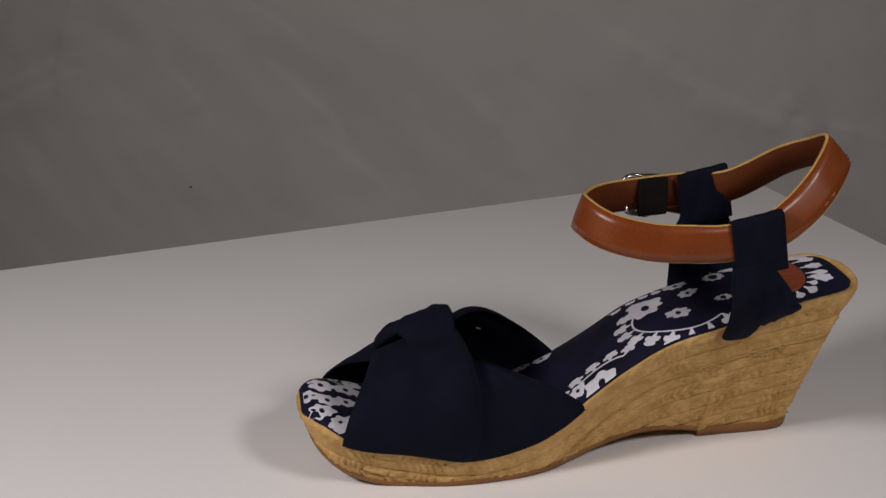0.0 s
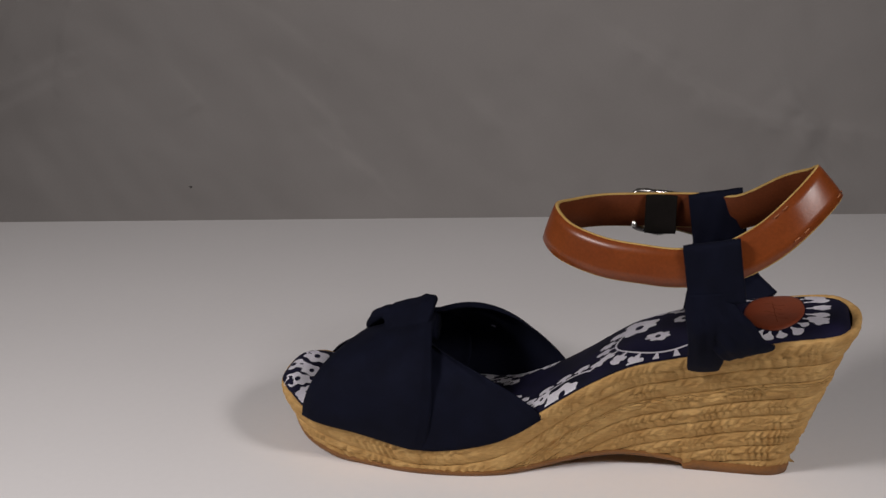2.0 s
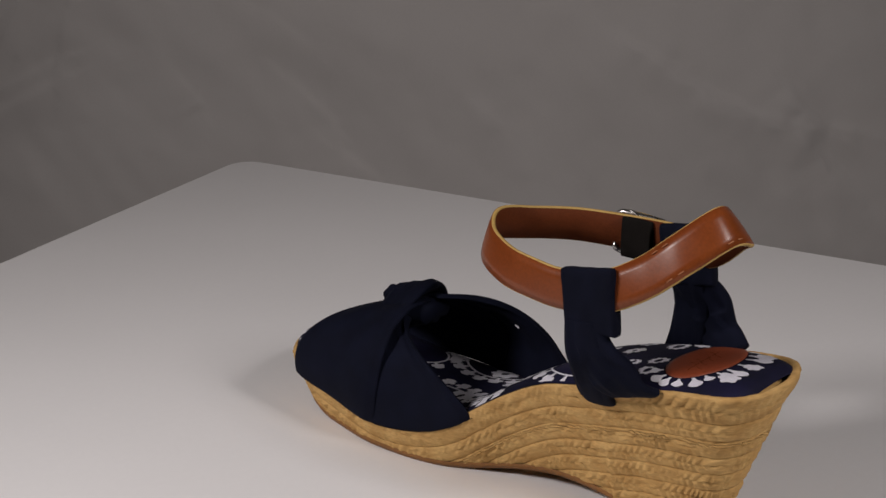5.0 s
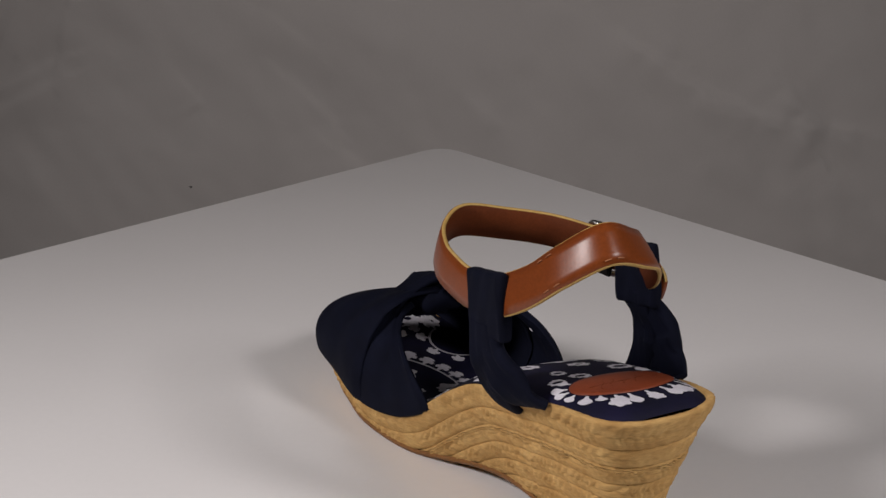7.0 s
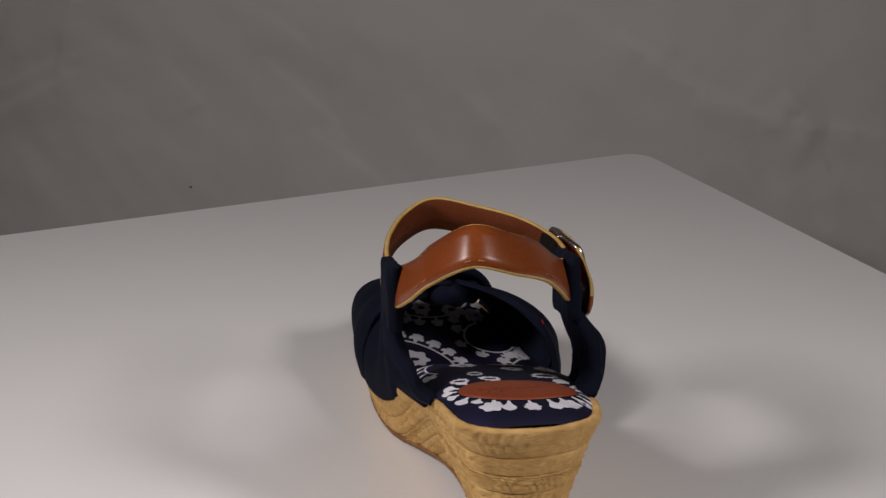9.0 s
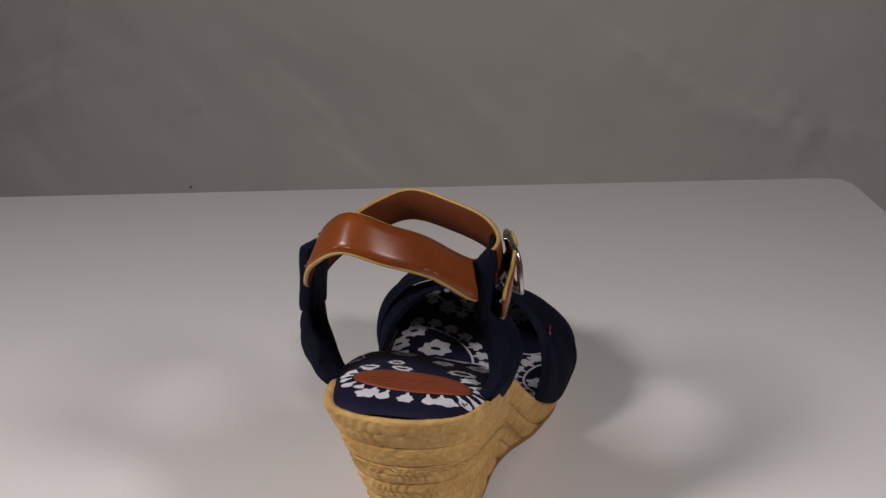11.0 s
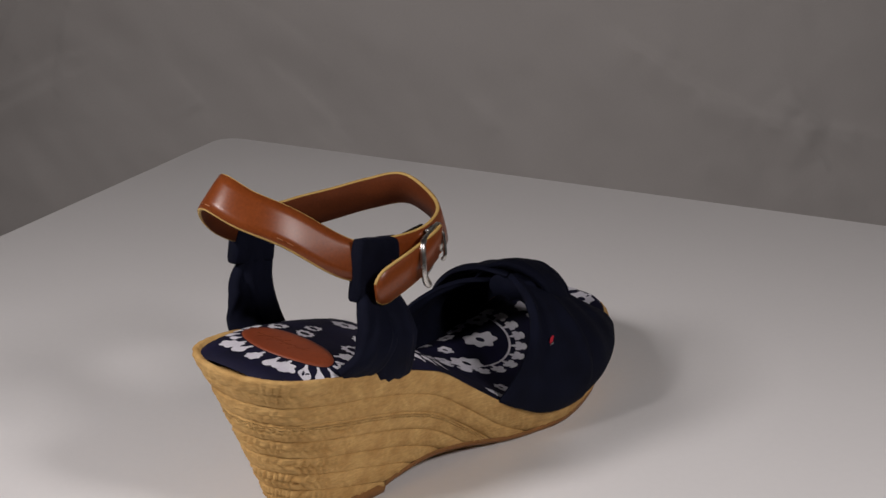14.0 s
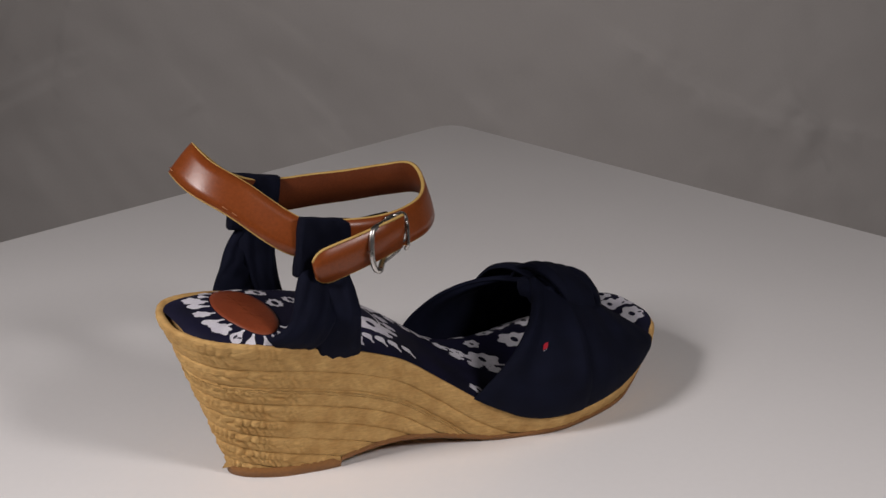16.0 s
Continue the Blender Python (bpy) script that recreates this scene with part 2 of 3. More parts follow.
# outline of the sole: top x, y and bottom x, y
LEFT = [(-19, 1, 3.5, -3), (-16.5, 13, 5.5, 1), (-9, 22.5, 11, 4), (8, 27, 22, 5), (30, 29, 38, 5.5), (50, 29.5, 54, 7), (70, 29, 72, 10), (90, 29, 91, 15),
        (108, 30, 108, 22), (125, 33, 124, 29), (143, 36, 142, 33), (162, 37.5, 161, 34), (182, 37, 181, 31), (200, 36, 196, 28.5), (214, 29, 209, 23), (222, 16, 216.5, 12)]
RIGHT = [(224, 1, 219, -1), (222.5, -11, 218, -10), (217, -22, 212.5, -18.5), (204, -32.5, 200, -27), (186, -41, 185, -35.5), (165, -46.5, 164, -42), (145, -48, 145, -44.5),
         (127, -45, 127, -40.5), (108, -41, 108, -35), (90, -37, 92, -30), (70, -35, 72, -26), (50, -34, 54, -24), (30, -33, 38, -22), (8, -31, 22, -18.5),
         (-10, -25, 11, -13), (-18, -12, 5.5, -8)]
z_left = smooth_line([-30, -23, 0, 20, 36, 50, 69, 87, 102, 111, 116, 125, 141, 160, 188, 205, 215, 230],
                     [74, 74, 73, 70.5, 67, 63.5, 57.5, 47, 36, 29, 26, 22, 18.5, 18, 22.5, 26.5, 28.5, 31])
z_right = smooth_line([-30, -23, -10, 5, 13, 30, 47, 60, 73, 90, 105, 117, 129, 150, 176, 190, 205, 215, 230],
                      [74, 74, 72, 69.5, 68, 64.5, 60, 55.5, 49.5, 37, 26, 19, 14, 11.5, 13, 16.5, 22.5, 27, 31])


def z_top(x, y):
    """Height of the sole's upper edge, lower on the outer side."""
    k = np.clip((np.asarray(y) + 30.0) / 56.0, 0, 1)
    return z_right(x) * (1 - k) + z_left(x) * k


z_bot = smooth_line([0, 44, 47, 60, 75, 90, 105, 120, 150, 184, 198, 208, 220], [2, 2, 4.5, 7, 8, 6.5, 4, 2, 2, 2, 4.2, 8.0, 15.0])
NL = 760
loop = curve_through(LEFT + RIGHT, NL, closed=True)
top = np.stack([loop[:, 0], loop[:, 1], z_top(loop[:, 0], loop[:, 1])], 1)
heel_block = np.clip((46 - loop[:, 2]) / 3, 0, 1)
thick = 2.6 + 2.2 * heel_block
bot = np.stack([loop[:, 2], loop[:, 3], z_bot(loop[:, 2])], 1)
jute_low = bot + np.stack([np.zeros(NL), np.zeros(NL), thick - 0.4], 1)
tang = unit(np.roll(top, -1, 0)[:, :2] - np.roll(top, 1, 0)[:, :2])
out = np.stack([tang[:, 1], -tang[:, 0], np.zeros(NL)], 1)
if (out[:, 1] * (top[:, 1] + 4)).sum() < 0:
    out = -out
arc = np.concatenate([[0], np.cumsum(np.linalg.norm(np.diff(top, axis=0), axis=1))])

wedge = new("wedge_sole")
wedge.parent = sandal
tagged(wedge, "braided natural jute wedge sole")
core = []
for j in range(9):
    q = 0.04 + 0.92 * j / 8
    core.append(top * (1 - q) + jute_low * q - out * 2.6)
spine = np.stack([np.clip(top[:, 0], 0, 208), np.full(NL, -4.0), np.zeros(NL)], 1)
upper, lower = spine.copy(), spine.copy()
upper[:, 2], lower[:, 2] = z_top(spine[:, 0], spine[:, 1]) - 1.0, z_bot(spine[:, 0]) + 3.0
piece("wedge_core", np.concatenate([upper] + core + [lower]), grid_faces(11, NL, False, True), M_JUTE, wedge, "inner wedge under the ropes")
COURSE, FIRST = 8.7, 11.5
height = top[:, 2] - jute_low[:, 2]


rim = 0.55 * np.clip((30 - top[:, 0]) / 20, 0, 1) + np.clip((top[:, 0] - 205) / 10, 0, 1)


def rope_course(k):
    """One plaited jute rope of the wedge, following the top edge."""
    rows = 17
    rings = []
    start, size = (0.0, FIRST) if k == 0 else (FIRST + (k - 1) * COURSE, COURSE)
    live = np.clip((height - start) / 3.0, 0, 1)
    plaited = np.where(top[:, 1] > -4, 1.0, np.clip((34 - top[:, 0]) / 16, 0.22, 1.0))
    patchy = np.array([0.75 + 0.9 * fbm((top[i, 0] / 22, top[i, 1] / 22, k * 1.7), 1.0, 2) for i in range(0, NL, 4)]).repeat(4)[:NL]
    plaited = plaited * np.clip(patchy, 0.25, 1.35)
    wander = np.array([2.2 * fbm((arc[i] * 0.05, k * 2.3, 1.0), 1.0, 2) for i in range(NL)])
    for j in range(rows):
        q = j / (rows - 1)
        drop = np.minimum(start + q * size, height)
        s = (drop / height)[:, None]
        p = top * (1 - s) + jute_low * s
        bulge = 1.05 * np.sqrt(max(0.0, 1 - (2 * q - 1) ** 2)) - 0.45
        half = abs(q - 0.5) * 2
        strand = np.abs(np.sin(np.pi * (arc / 4.4 + wander + (0.55 * half if q < 0.5 else 0.5 + 0.55 * half) + 0.37 * k))) - 0.6
        seam = -0.45 * math.exp(-(half / 0.16) ** 2)
        fibre = np.array([0.32 * fbm((arc[i] * 0.22, k * 3.1 + q * 2.6, 4.0), 2.0, 3) for i in range(NL)])
        amp = 1.3 * math.sin(math.pi * q) ** 0.5
        heel_rim = (1 - q) ** 1.5 * np.clip((24 - top[:, 0]) / 34, 0, 1) if k == 0 else np.zeros(NL)
        p = p + out * (1.8 * heel_rim)[:, None] + np.stack([np.zeros(NL), np.zeros(NL), 1.6 * heel_rim], 1)
        p = p + out * ((bulge + (amp * strand + seam) * plaited + fibre) * live)[:, None]
        if k == 0 and j == 0:
            lift = np.stack([np.zeros(NL), np.zeros(NL), rim], 1)
            rings.append(p - out * 3.6 - np.array([0, 0, 1.6]) + lift)
            rings.append(p - out * 2.4 - np.array([0, 0, 0.9]) + lift * 1.9)
            rings.append(p - out * 0.9 - np.array([0, 0, 0.2]) + lift * 1.3)
        rings.append(p)
    vv = np.concatenate(rings)
    faces = []
    for i, face in enumerate(grid_faces(len(rings), NL, False, True)):
        col = i % NL
        if height[col] > start + 0.05 or height[(col + 1) % NL] > start + 0.05:
            faces.append(face)
    return piece("jute_rope", vv, faces, M_JUTE, wedge)


for k in range(int((height.max() - FIRST) / COURSE) + 2):
    rope_course(k)

# rubber outsole with its heel block
rings = []
for grow, lift in ((-3.0, 0.0), (0.3, 0.0), (0.9, 0.6), (0.9, 0.75), (0.6, 1.0)):
    p = bot + out * grow
    p[:, 2] = bot[:, 2] + lift * thick
    rings.append(p)
vv = np.concatenate(rings)
ff = grid_faces(len(rings), NL, False, True)
spine_low = np.stack([np.clip(bot[:, 0], 14, 205), np.full(NL, -5.0), z_bot(np.clip(bot[:, 0], 14, 205))], 1)
vv = np.concatenate([spine_low, vv])
ff = grid_faces(len(rings) + 1, NL, False, True)
piece("outsole", vv, ff, M_RUBBER, None, "thin brown rubber outsole with a low heel block")

# insole
lu = np.concatenate([[-18.5], [r[0] for r in LEFT[1:]], [225]])
edge_left = smooth_line(lu, [1] + [r[1] for r in LEFT[1:]] + [1])
rr = RIGHT[1:][::-1]
edge_right = smooth_line([-18.5] + [r[0] for r in rr] + [225], [1] + [r[1] for r in rr] + [1])


def insole_z(x, y):
    l, r = edge_left(x) - 1.5, edge_right(x) + 1.5
    c, h = (l + r) / 2, np.maximum((l - r) / 2, 0.5)
    q = np.clip(np.abs(y - c) / h, 0, 1)
    end = np.clip(np.minimum(x + 17.0, 223.5 - x) / 9.0, 0, 1)
    return z_top(x, y) + 4.2 * (1 - q ** 5) * (1 - (1 - end) ** 3) + 0.2


us = np.concatenate([-15.7 + 10 * (1 - np.cos(np.linspace(0, np.pi / 2, 14))), np.linspace(-5.3, 209.8, 110), 210.4 + 12 * np.sin(np.linspace(0, np.pi / 2, 14))])
qs = np.sin(np.linspace(-np.pi / 2, np.pi / 2, 41))
vv = []
for x in us:
    inset = 0.8 + 1.2 * (min(1, max(0, (30 - x) / 20)) + min(1, max(0, (x - 205) / 10)))
    l, r = float(edge_left(x)) - inset, float(edge_right(x)) + inset
    for q in qs:
        y = (l + r) / 2 + q * max((l - r) / 2, 0.3)
        vv.append((x, y, float(insole_z(x, y))))
insole = piece("insole", vv, grid_faces(len(us), 41), M_INSOLE, None, "navy fabric insole with a white floral print")

# white print, laid on the insole
pv, pf = [], []


def lay(points):
    """One printed patch: a fan over a closed outline."""
    pts = np.array(points)
    x, y = pts[:, 0], pts[:, 1]
    keep = (x > -14.5) & (x < 221)
    if not keep.all() or (y > edge_left(x) - 2.0).any() or (y < edge_right(x) + 2.0).any():
        y = np.clip(y, edge_right(x) + 2.0, edge_left(x) - 2.0)
        x = np.clip(x, -14, 221)
        if np.ptp(x) < 1.5 or np.ptp(y) < 1.5:
            return
    base = len(pv)
    for a, b in zip(x, y):
        pv.append((a, b, float(insole_z(a, b)) + 0.22))
    return base


def flower(cx, cy, r, petals=6, hole=0.3, turn_by=0.0):
    n = (petals + 1) * 8
    ph = np.linspace(0, 2 * np.pi, n, endpoint=False)
    ro = r * (0.90 + 0.11 * np.cos((petals + 1) * (ph + turn_by)) + 0.09 * np.sin(2 * ph + cx) + 0.05 * np.sin(3 * ph + cy))
    a = lay(np.stack([cx + ro * np.cos(ph), cy + ro * np.sin(ph)], 1))
    if a is None:
        return
    b = lay(np.stack([cx + 0.75 * hole * r * np.cos(ph), cy + 1.25 * hole * r * np.sin(ph)], 1))
    if b is None:
        return
    for i in range(n):
        j = (i + 1) % n
        pf.append((a + i, a + j, b + j, b + i))


def petal(cx, cy, angle, length, width, notch=0.25):
    """A lobed drop with its foot at (cx, cy)."""
    t = np.linspace(0, 2 * np.pi, 18, endpoint=False)
    along = length * (0.5 - 0.5 * np.cos(t))
    side_ = width * 0.5 * np.sin(t) * (0.55 + 0.6 * (along / length) + notch * np.cos(3 * t))
    c, s = math.cos(angle), math.sin(angle)
    a = lay(np.stack([cx + c * along - s * side_, cy + s * along + c * side_], 1))
    if a is not None:
        pf.append(tuple(range(a, a + 18)))


def arc_line(cx, cy, r, a0, a1, w):
    ph = np.radians(np.linspace(a0, a1, max(4, int(abs(a1 - a0) / 6))))
    i = lay(np.stack([cx + (r - w / 2) * np.cos(ph), cy + (r - w / 2) * np.sin(ph)], 1))
    if i is None:
        return
    o = lay(np.stack([cx + (r + w / 2) * np.cos(ph), cy + (r + w / 2) * np.sin(ph)], 1))
    if o is None:
        return
    for k in range(len(ph) - 1):
        pf.append((i + k, i + k + 1, o + k + 1, o + k))


def fringe(cx, cy, r, a0, a1, count, length, width, line=1.1):
    """A ring segment set with keyed lobes that point outwards: a stem, a wide head and two ears."""
    arc_line(cx, cy, r, a0, a1, line)
    for a in np.radians(np.linspace(a0, a1, count)):
        c, s_ = math.cos(a), math.sin(a)
        px, py = cx + r * c, cy + r * s_
        petal(px, py, a, length * 0.75, width * 0.5, 0.1)
        hx, hy = px + c * length * 0.42, py + s_ * length * 0.42
        petal(hx, hy, a, length * 0.62, width * 0.85, 0.3)
        petal(hx, hy, a + 1.25, width * 0.62, width * 0.5, 0.2)
        petal(hx, hy, a - 1.25, width * 0.62, width * 0.5, 0.2)


# forefoot medallions
for x, y, r in ((160, 14, 8), (164, 33, 6.5), (134, 2, 8), (152, 29, 4.5), (137, 31, 4.5), (138, 18, 4.5), (174, 27, 6)):
    flower(x, y, r, 6 if r > 5 else 5, 0.26, x * 0.1)
fringe(148, 24, 29.5, -158, 5, 12, 8, 6.2)
for x, y, r in ((142, -39, 7.5), (171, -40, 5), (127, -40, 4.5)):
    flower(x, y, r, 6, 0.28, 0.4)
fringe(146, -56, 26, 28, 152, 9, 8, 6.2)
fringe(182, -26, 12, 20, 250, 6, 6.5, 5.5)
for x, y, r in ((124, 8, 4.0), (126, -24, 4.0)):
    flower(x, y, r, 5, 0.25, x)
# waist medallions
for x, y, r in ((69, -10, 8.5), (52, -22, 5), (50.5, -8.6, 4.5), (60, 9, 5.5)):
    flower(x, y, r, 6, 0.27, x)
fringe(56, 3, 21.5, -52, 120, 10, 7.5, 5.8, 0.8)
flower(36, -18, 5.2, 9, 0.5, 0)
flower(20.5, -28, 4.0, 9, 0.5, 0)
for x, y, r in ((97, 26, 7), (106, 21, 4)):
    flower(x, y, r, 5, 0.25, x)
fringe(97, 33, 17, -130, -25, 6, 6.5, 5.2)
for x, y, r in ((110, -33, 4.5), (118, -36, 4)):
    flower(x, y, r, 5, 0.25, x)
# strokes along the outer edge
for x, y in ((55, -30), (61, -28), (67, -29), (73, -30), (80, -30)):
    petal(x, y, 0.5 + 0.02 * x, 7, 4, 0.4)
# toe medallion
for x, y, r in ((220, 4, 6), (213, -9, 6.5), (211, 6, 5.5), (202, -11, 6), (214, 17, 6), (203, 4, 5.5), (207, 25, 5), (199, -22, 5), (196, 14, 5)):
    flower(x, y, r, 6, 0.26, x)
fringe(222, 2, 26, 120, 240, 8, 6.5, 5.2)
# ring of drops round the heel patch
PATCH = (14.0, -3.0, 12.0, 22.0)
rnd = random.Random(4)
for k in range(22):
    a = 2 * np.pi * (k + 0.3 * rnd.random()) / 22
    ex, ey = PATCH[0] + (PATCH[2] + 0.5) * math.cos(a), PATCH[1] + (PATCH[3] + 0.3) * math.sin(a)
    d = math.atan2(math.sin(a) / PATCH[3], math.cos(a) / PATCH[2])
    if math.cos(a) > 0.75:
        continue
    back = math.sin(a) < 0.55
    petal(ex, ey, d, (9.5 if back else 5.5) * rnd.uniform(0.8, 1.2), rnd.uniform(3.6, 5.0), 0.35)
    if back and k % 2:
        flower(ex + 6.5 * math.cos(d), ey + 6.5 * math.sin(d), rnd.uniform(3.4, 4.8), 5, 0.36, k)
for x, y, r in ((31, 4, 4.2), (28, 16, 4.0), (40, 8, 3.6)):
    flower(x, y, r, 8, 0.45, x)
piece("floral_print", pv, pf, M_PRINT, insole, "white floral medallion print", smooth=False)["kind"] = "stuff"

# heel patch
vv = []
for j, (q, h) in enumerate(((1.0, 0.0), (0.98, 0.45), (0.85, 0.6), (0.5, 0.62), (0.2, 0.62), (0.02, 0.62))):
    for a in np.linspace(0, 2 * np.pi, 48, endpoint=False):
        x, y = PATCH[0] + q * PATCH[2] * math.cos(a), PATCH[1] + q * PATCH[3] * math.sin(a)
        vv.append((x, y, float(insole_z(x, y)) + 0.3 + h))
heel_patch = piece("heel_patch", vv, grid_faces(6, 48, False, True), M_PATCH, insole, "oval tan leather patch")


# stamped mark on the patch: plain strokes
for x0, y0, x1, y1 in ((9, 9, 17, 4), (10, 4, 18, -1), (11, -2, 16, -6), (10, -7, 18, -11), (13, 12, 15, -13)):
    pts = []
    for q in np.linspace(0, 1, 5):
        x, y = x0 + (x1 - x0) * q, y0 + (y1 - y0) * q + 0.8 * math.sin(6 * q)
        pts.append((x, y, float(insole_z(x, y)) + 0.85))
    v, f = tube(pts, 0.12, 6, False, 10)
    piece("stamped_stroke", v, f, M_SUEDE, insole)


# ---- knotted vamp ----
def bezier(a, b, c, d, t):
    t = t[:, None]
    return (1 - t) ** 3 * a + 3 * t * (1 - t) ** 2 * b + 3 * t * t * (1 - t) * c + t ** 3 * d


def vamp_band(name, side_sign, a0, a1, offset, seed, pleat, x_front, x_rear, knot_front, knot_rear, label=""):
    """A gathered cloth band from the sole edge up into the knot, with thickness; a runs from the toe to the opening."""
    na, nb = 56, 44
    edge = edge_left if side_sign > 0 else edge_right
    bs = np.linspace(0, 1, nb)
    rows_o, rows_i = [], []
    for a in np.linspace(a0, a1, na):
        x0 = x_front + (x_rear - x_front) * a
        y0 = float(edge(x0)) + side_sign * 0.6
        base = np.array([x0, y0, float(z_top(x0, y0)) - (3.0 - 1.8 * math.sin(math.pi * min(1.0, a * 1.9)) if side_sign > 0 else 0.6 - 1.4 * math.sin(math.pi * min(1.0, a * 1.4)))])
        kn = np.array(knot_front) * (1 - a) + np.array(knot_rear) * a
        hump = 1 - (2 * a - 1) ** 2
        flat = max(0.0, 1 - a / 0.3)
        c1 = np.array([x0 + 0.12 * (kn[0] - x0), y0 + side_sign * (0.5 + 7.0 * min(1.0, a / 0.35) if side_sign > 0 else 3.0 + 7.0 * min(1.0, a / 0.25) + 8.0 * hump), base[2] - (1 if side_sign > 0 else 5) * flat + (17 + 7 * hump if side_sign > 0 else 11 + 5 * hump)])
        c2 = np.array([x0 * 0.32 + kn[0] * 0.68, kn[1] + (y0 - kn[1]) * (0.76 if side_sign > 0 else 0.74), kn[2] - (1 if side_sign > 0 else 6) * flat + (1.0 if side_sign > 0 else -3.5) + 4.5 * hump])
        r1, r2 = ((112, 33, 45), (150, 29, 55)) if side_sign > 0 else ((119, -45, 41), (141, -37, 57))
        k = a ** 2.2
        c1, c2 = c1 * (1 - k) + np.array(r1) * k, c2 * (1 - k) + np.array(r2) * k
        p = bezier(base, c1, c2, kn, bs)
        gather = 0.35 + 0.9 * bs * (1 - 0.25 * bs)
        wave = np.sin(2 * np.pi * (pleat * a + 0.12 * np.sin(4 * bs + seed)) + seed) + 0.5 * np.sin(2 * np.pi * (2.3 * pleat * a + 0.2 * bs) + 2 * seed)
        ctr = np.array([x0, -4.0, 12.0])
        n = unit(p - ctr)
        lip = -1.6 * max(0.0, (0.04 - abs(a - a0)) / 0.04) - 1.6 * max(0.0, (0.04 - abs(a - a1)) / 0.04)
        d = offset * np.sin(np.pi * np.clip(bs * 0.9 + 0.12, 0, 1)) + 1.45 * wave * gather * np.sin(np.pi * np.clip(bs + 0.08, 0, 1)) + lip
        rows_o.append(p + n * d[:, None])
        rows_i.append(p + n * (d[:, None] - 2.2 - lip * 0.6))
    o, i = np.array(rows_o), np.array(rows_i)
    ring = np.concatenate([o, i[:, ::-1]], 1)
    m = 2 * nb
    f = grid_faces(na, m, False, True)
    f += [tuple(range(m)), tuple(range((na - 1) * m, na * m))]
    return piece(name, ring.reshape(-1, 3), f, M_NAVY, vamp, label)


vamp = new("vamp")
vamp.parent = sandal
tagged(vamp, "gathered navy cotton vamp with a centre knot")
vamp_band("band", 1, 0.0, 0.52, 3.2, 0.4, 2.2, 207, 104, (190, -2, 50), (126, -5, 72), "")
vamp_band("band", 1, 0.46, 1.0, 0.0, 2.0, 2.0, 207, 104, (188, 3, 48), (160, 8, 55), "")
vamp_band("band", -1, 0.0, 0.55, 0.6, 1.1, 2.2, 212, 103, (186, 0, 48), (156, -6, 62), "")
outer_rear = vamp_band("band", -1, 0.48, 1.0, 2.0, 3.0, 2.0, 212, 103, (186, 0, 48), (156, -6, 62), "")
SLOPE = (1, 0.05, -0.36)
v, f = ribbon([(167, 17, 50), (167, 11, 56), (167, 5, 59.5), (168, -2, 61.3), (170, -10, 60), (172, -18, 55), (173, -24, 47)], [8, 11, 12.5, 13, 12, 10, 8], [1.5, 2.2, 2.8, 3.0, 2.8, 2.4, 1.6],
              [SLOPE] * 7, 70, 0.32, 1.8)
piece("knot", v, f, M_NAVY, vamp, "rolled cloth knot")
v, f = ribbon([(171, -4, 57), (177, -6, 58), (182, -9, 54.5), (185.5, -13, 49.5), (186, -16, 44)], [5, 6.5, 7, 7, 5], [2, 3, 3.2, 3, 2], [(0.4, 1, 0.1)] * 5, 50, 0.25, 1.4, seed=1.0)
piece("knot_fold", v, f, M_NAVY, vamp)

v, f = ribbon([(156, -6, 54), (164, -5, 53), (173, -3, 50), (182, 0, 45), (187, 2, 40)], [11, 14, 14, 12, 8], [5, 7, 7.5, 6, 3], [(0.3, 1, 0)] * 5, 40, 0.2, 1.4, seed=1.7)
piece("knot_core", v, f, M_NAVY, vamp, "bunched cloth under the knot")

# small woven size tag on the inner edge of the outer band
spots = np.array([q.co for q in outer_rear.data.vertices]) / MM
near = spots[int(np.argmin(np.linalg.norm(spots - np.array([138.0, -43.0, 45.5]), axis=1)))]
TX, TY, TZ = float(near[0]) - 1.0, float(near[1]) - 0.5, float(near[2]) - 2.0
tv = [(TX, TY, TZ), (TX + 2.2, TY, TZ + 0.6), (TX + 2.4, TY - 0.3, TZ + 4.0), (TX + 0.4, TY - 0.3, TZ + 3.4)]
tv += [(x, y - 0.5, z) for x, y, z in tv]
TF = [(0, 1, 2, 3), (4, 5, 6, 7), (0, 1, 5, 4), (1, 2, 6, 5), (2, 3, 7, 6), (3, 0, 4, 7)]
piece("tag", tv, TF, M_RED, vamp, "tiny red woven tag", smooth=False)
tv2 = [(x - 0.6, y - 0.1, z - 3.0) for x, y, z in tv]
piece("tag_end", tv2, TF, M_PRINT, vamp, "white end of the woven tag", smooth=False)

# ---- ankle strap ----
STRAP = [(105, 14, 112), (97.5, 27, 109), (82, 35, 106.5), (66, 38.5, 106), (52, 39.5, 106), (35, 38.5, 108.8), (20, 34.5, 116.8), (8, 28.5, 127.5), (-1, 17, 136.2),
         (1, 3, 131.8), (11, -9.5, 124.5), (30, -23, 109.5), (50, -28, 107), (70, -27.5, 106), (89, -19.5, 107), (101, -4, 109)]
NS = 260
sc = curve_through(STRAP, NS, closed=True)
st = unit(np.roll(sc, -1, 0) - np.roll(sc, 1, 0))
centre = np.array([48.0, 8.0, 0.0])
away = sc - centre
away[:, 2] = 0
away = unit(away)
lean = 0.06 + 0.26 * np.clip(away[:, 0], 0, 1) ** 2 + 0.85 * np.clip(-away[:, 0], 0, 1) ** 2
sw = np.tile([0, 0, 1.0], (NS, 1)) - away * lean[:, None]
sw = unit(sw - (sw * st).sum(1, keepdims=True) * st)
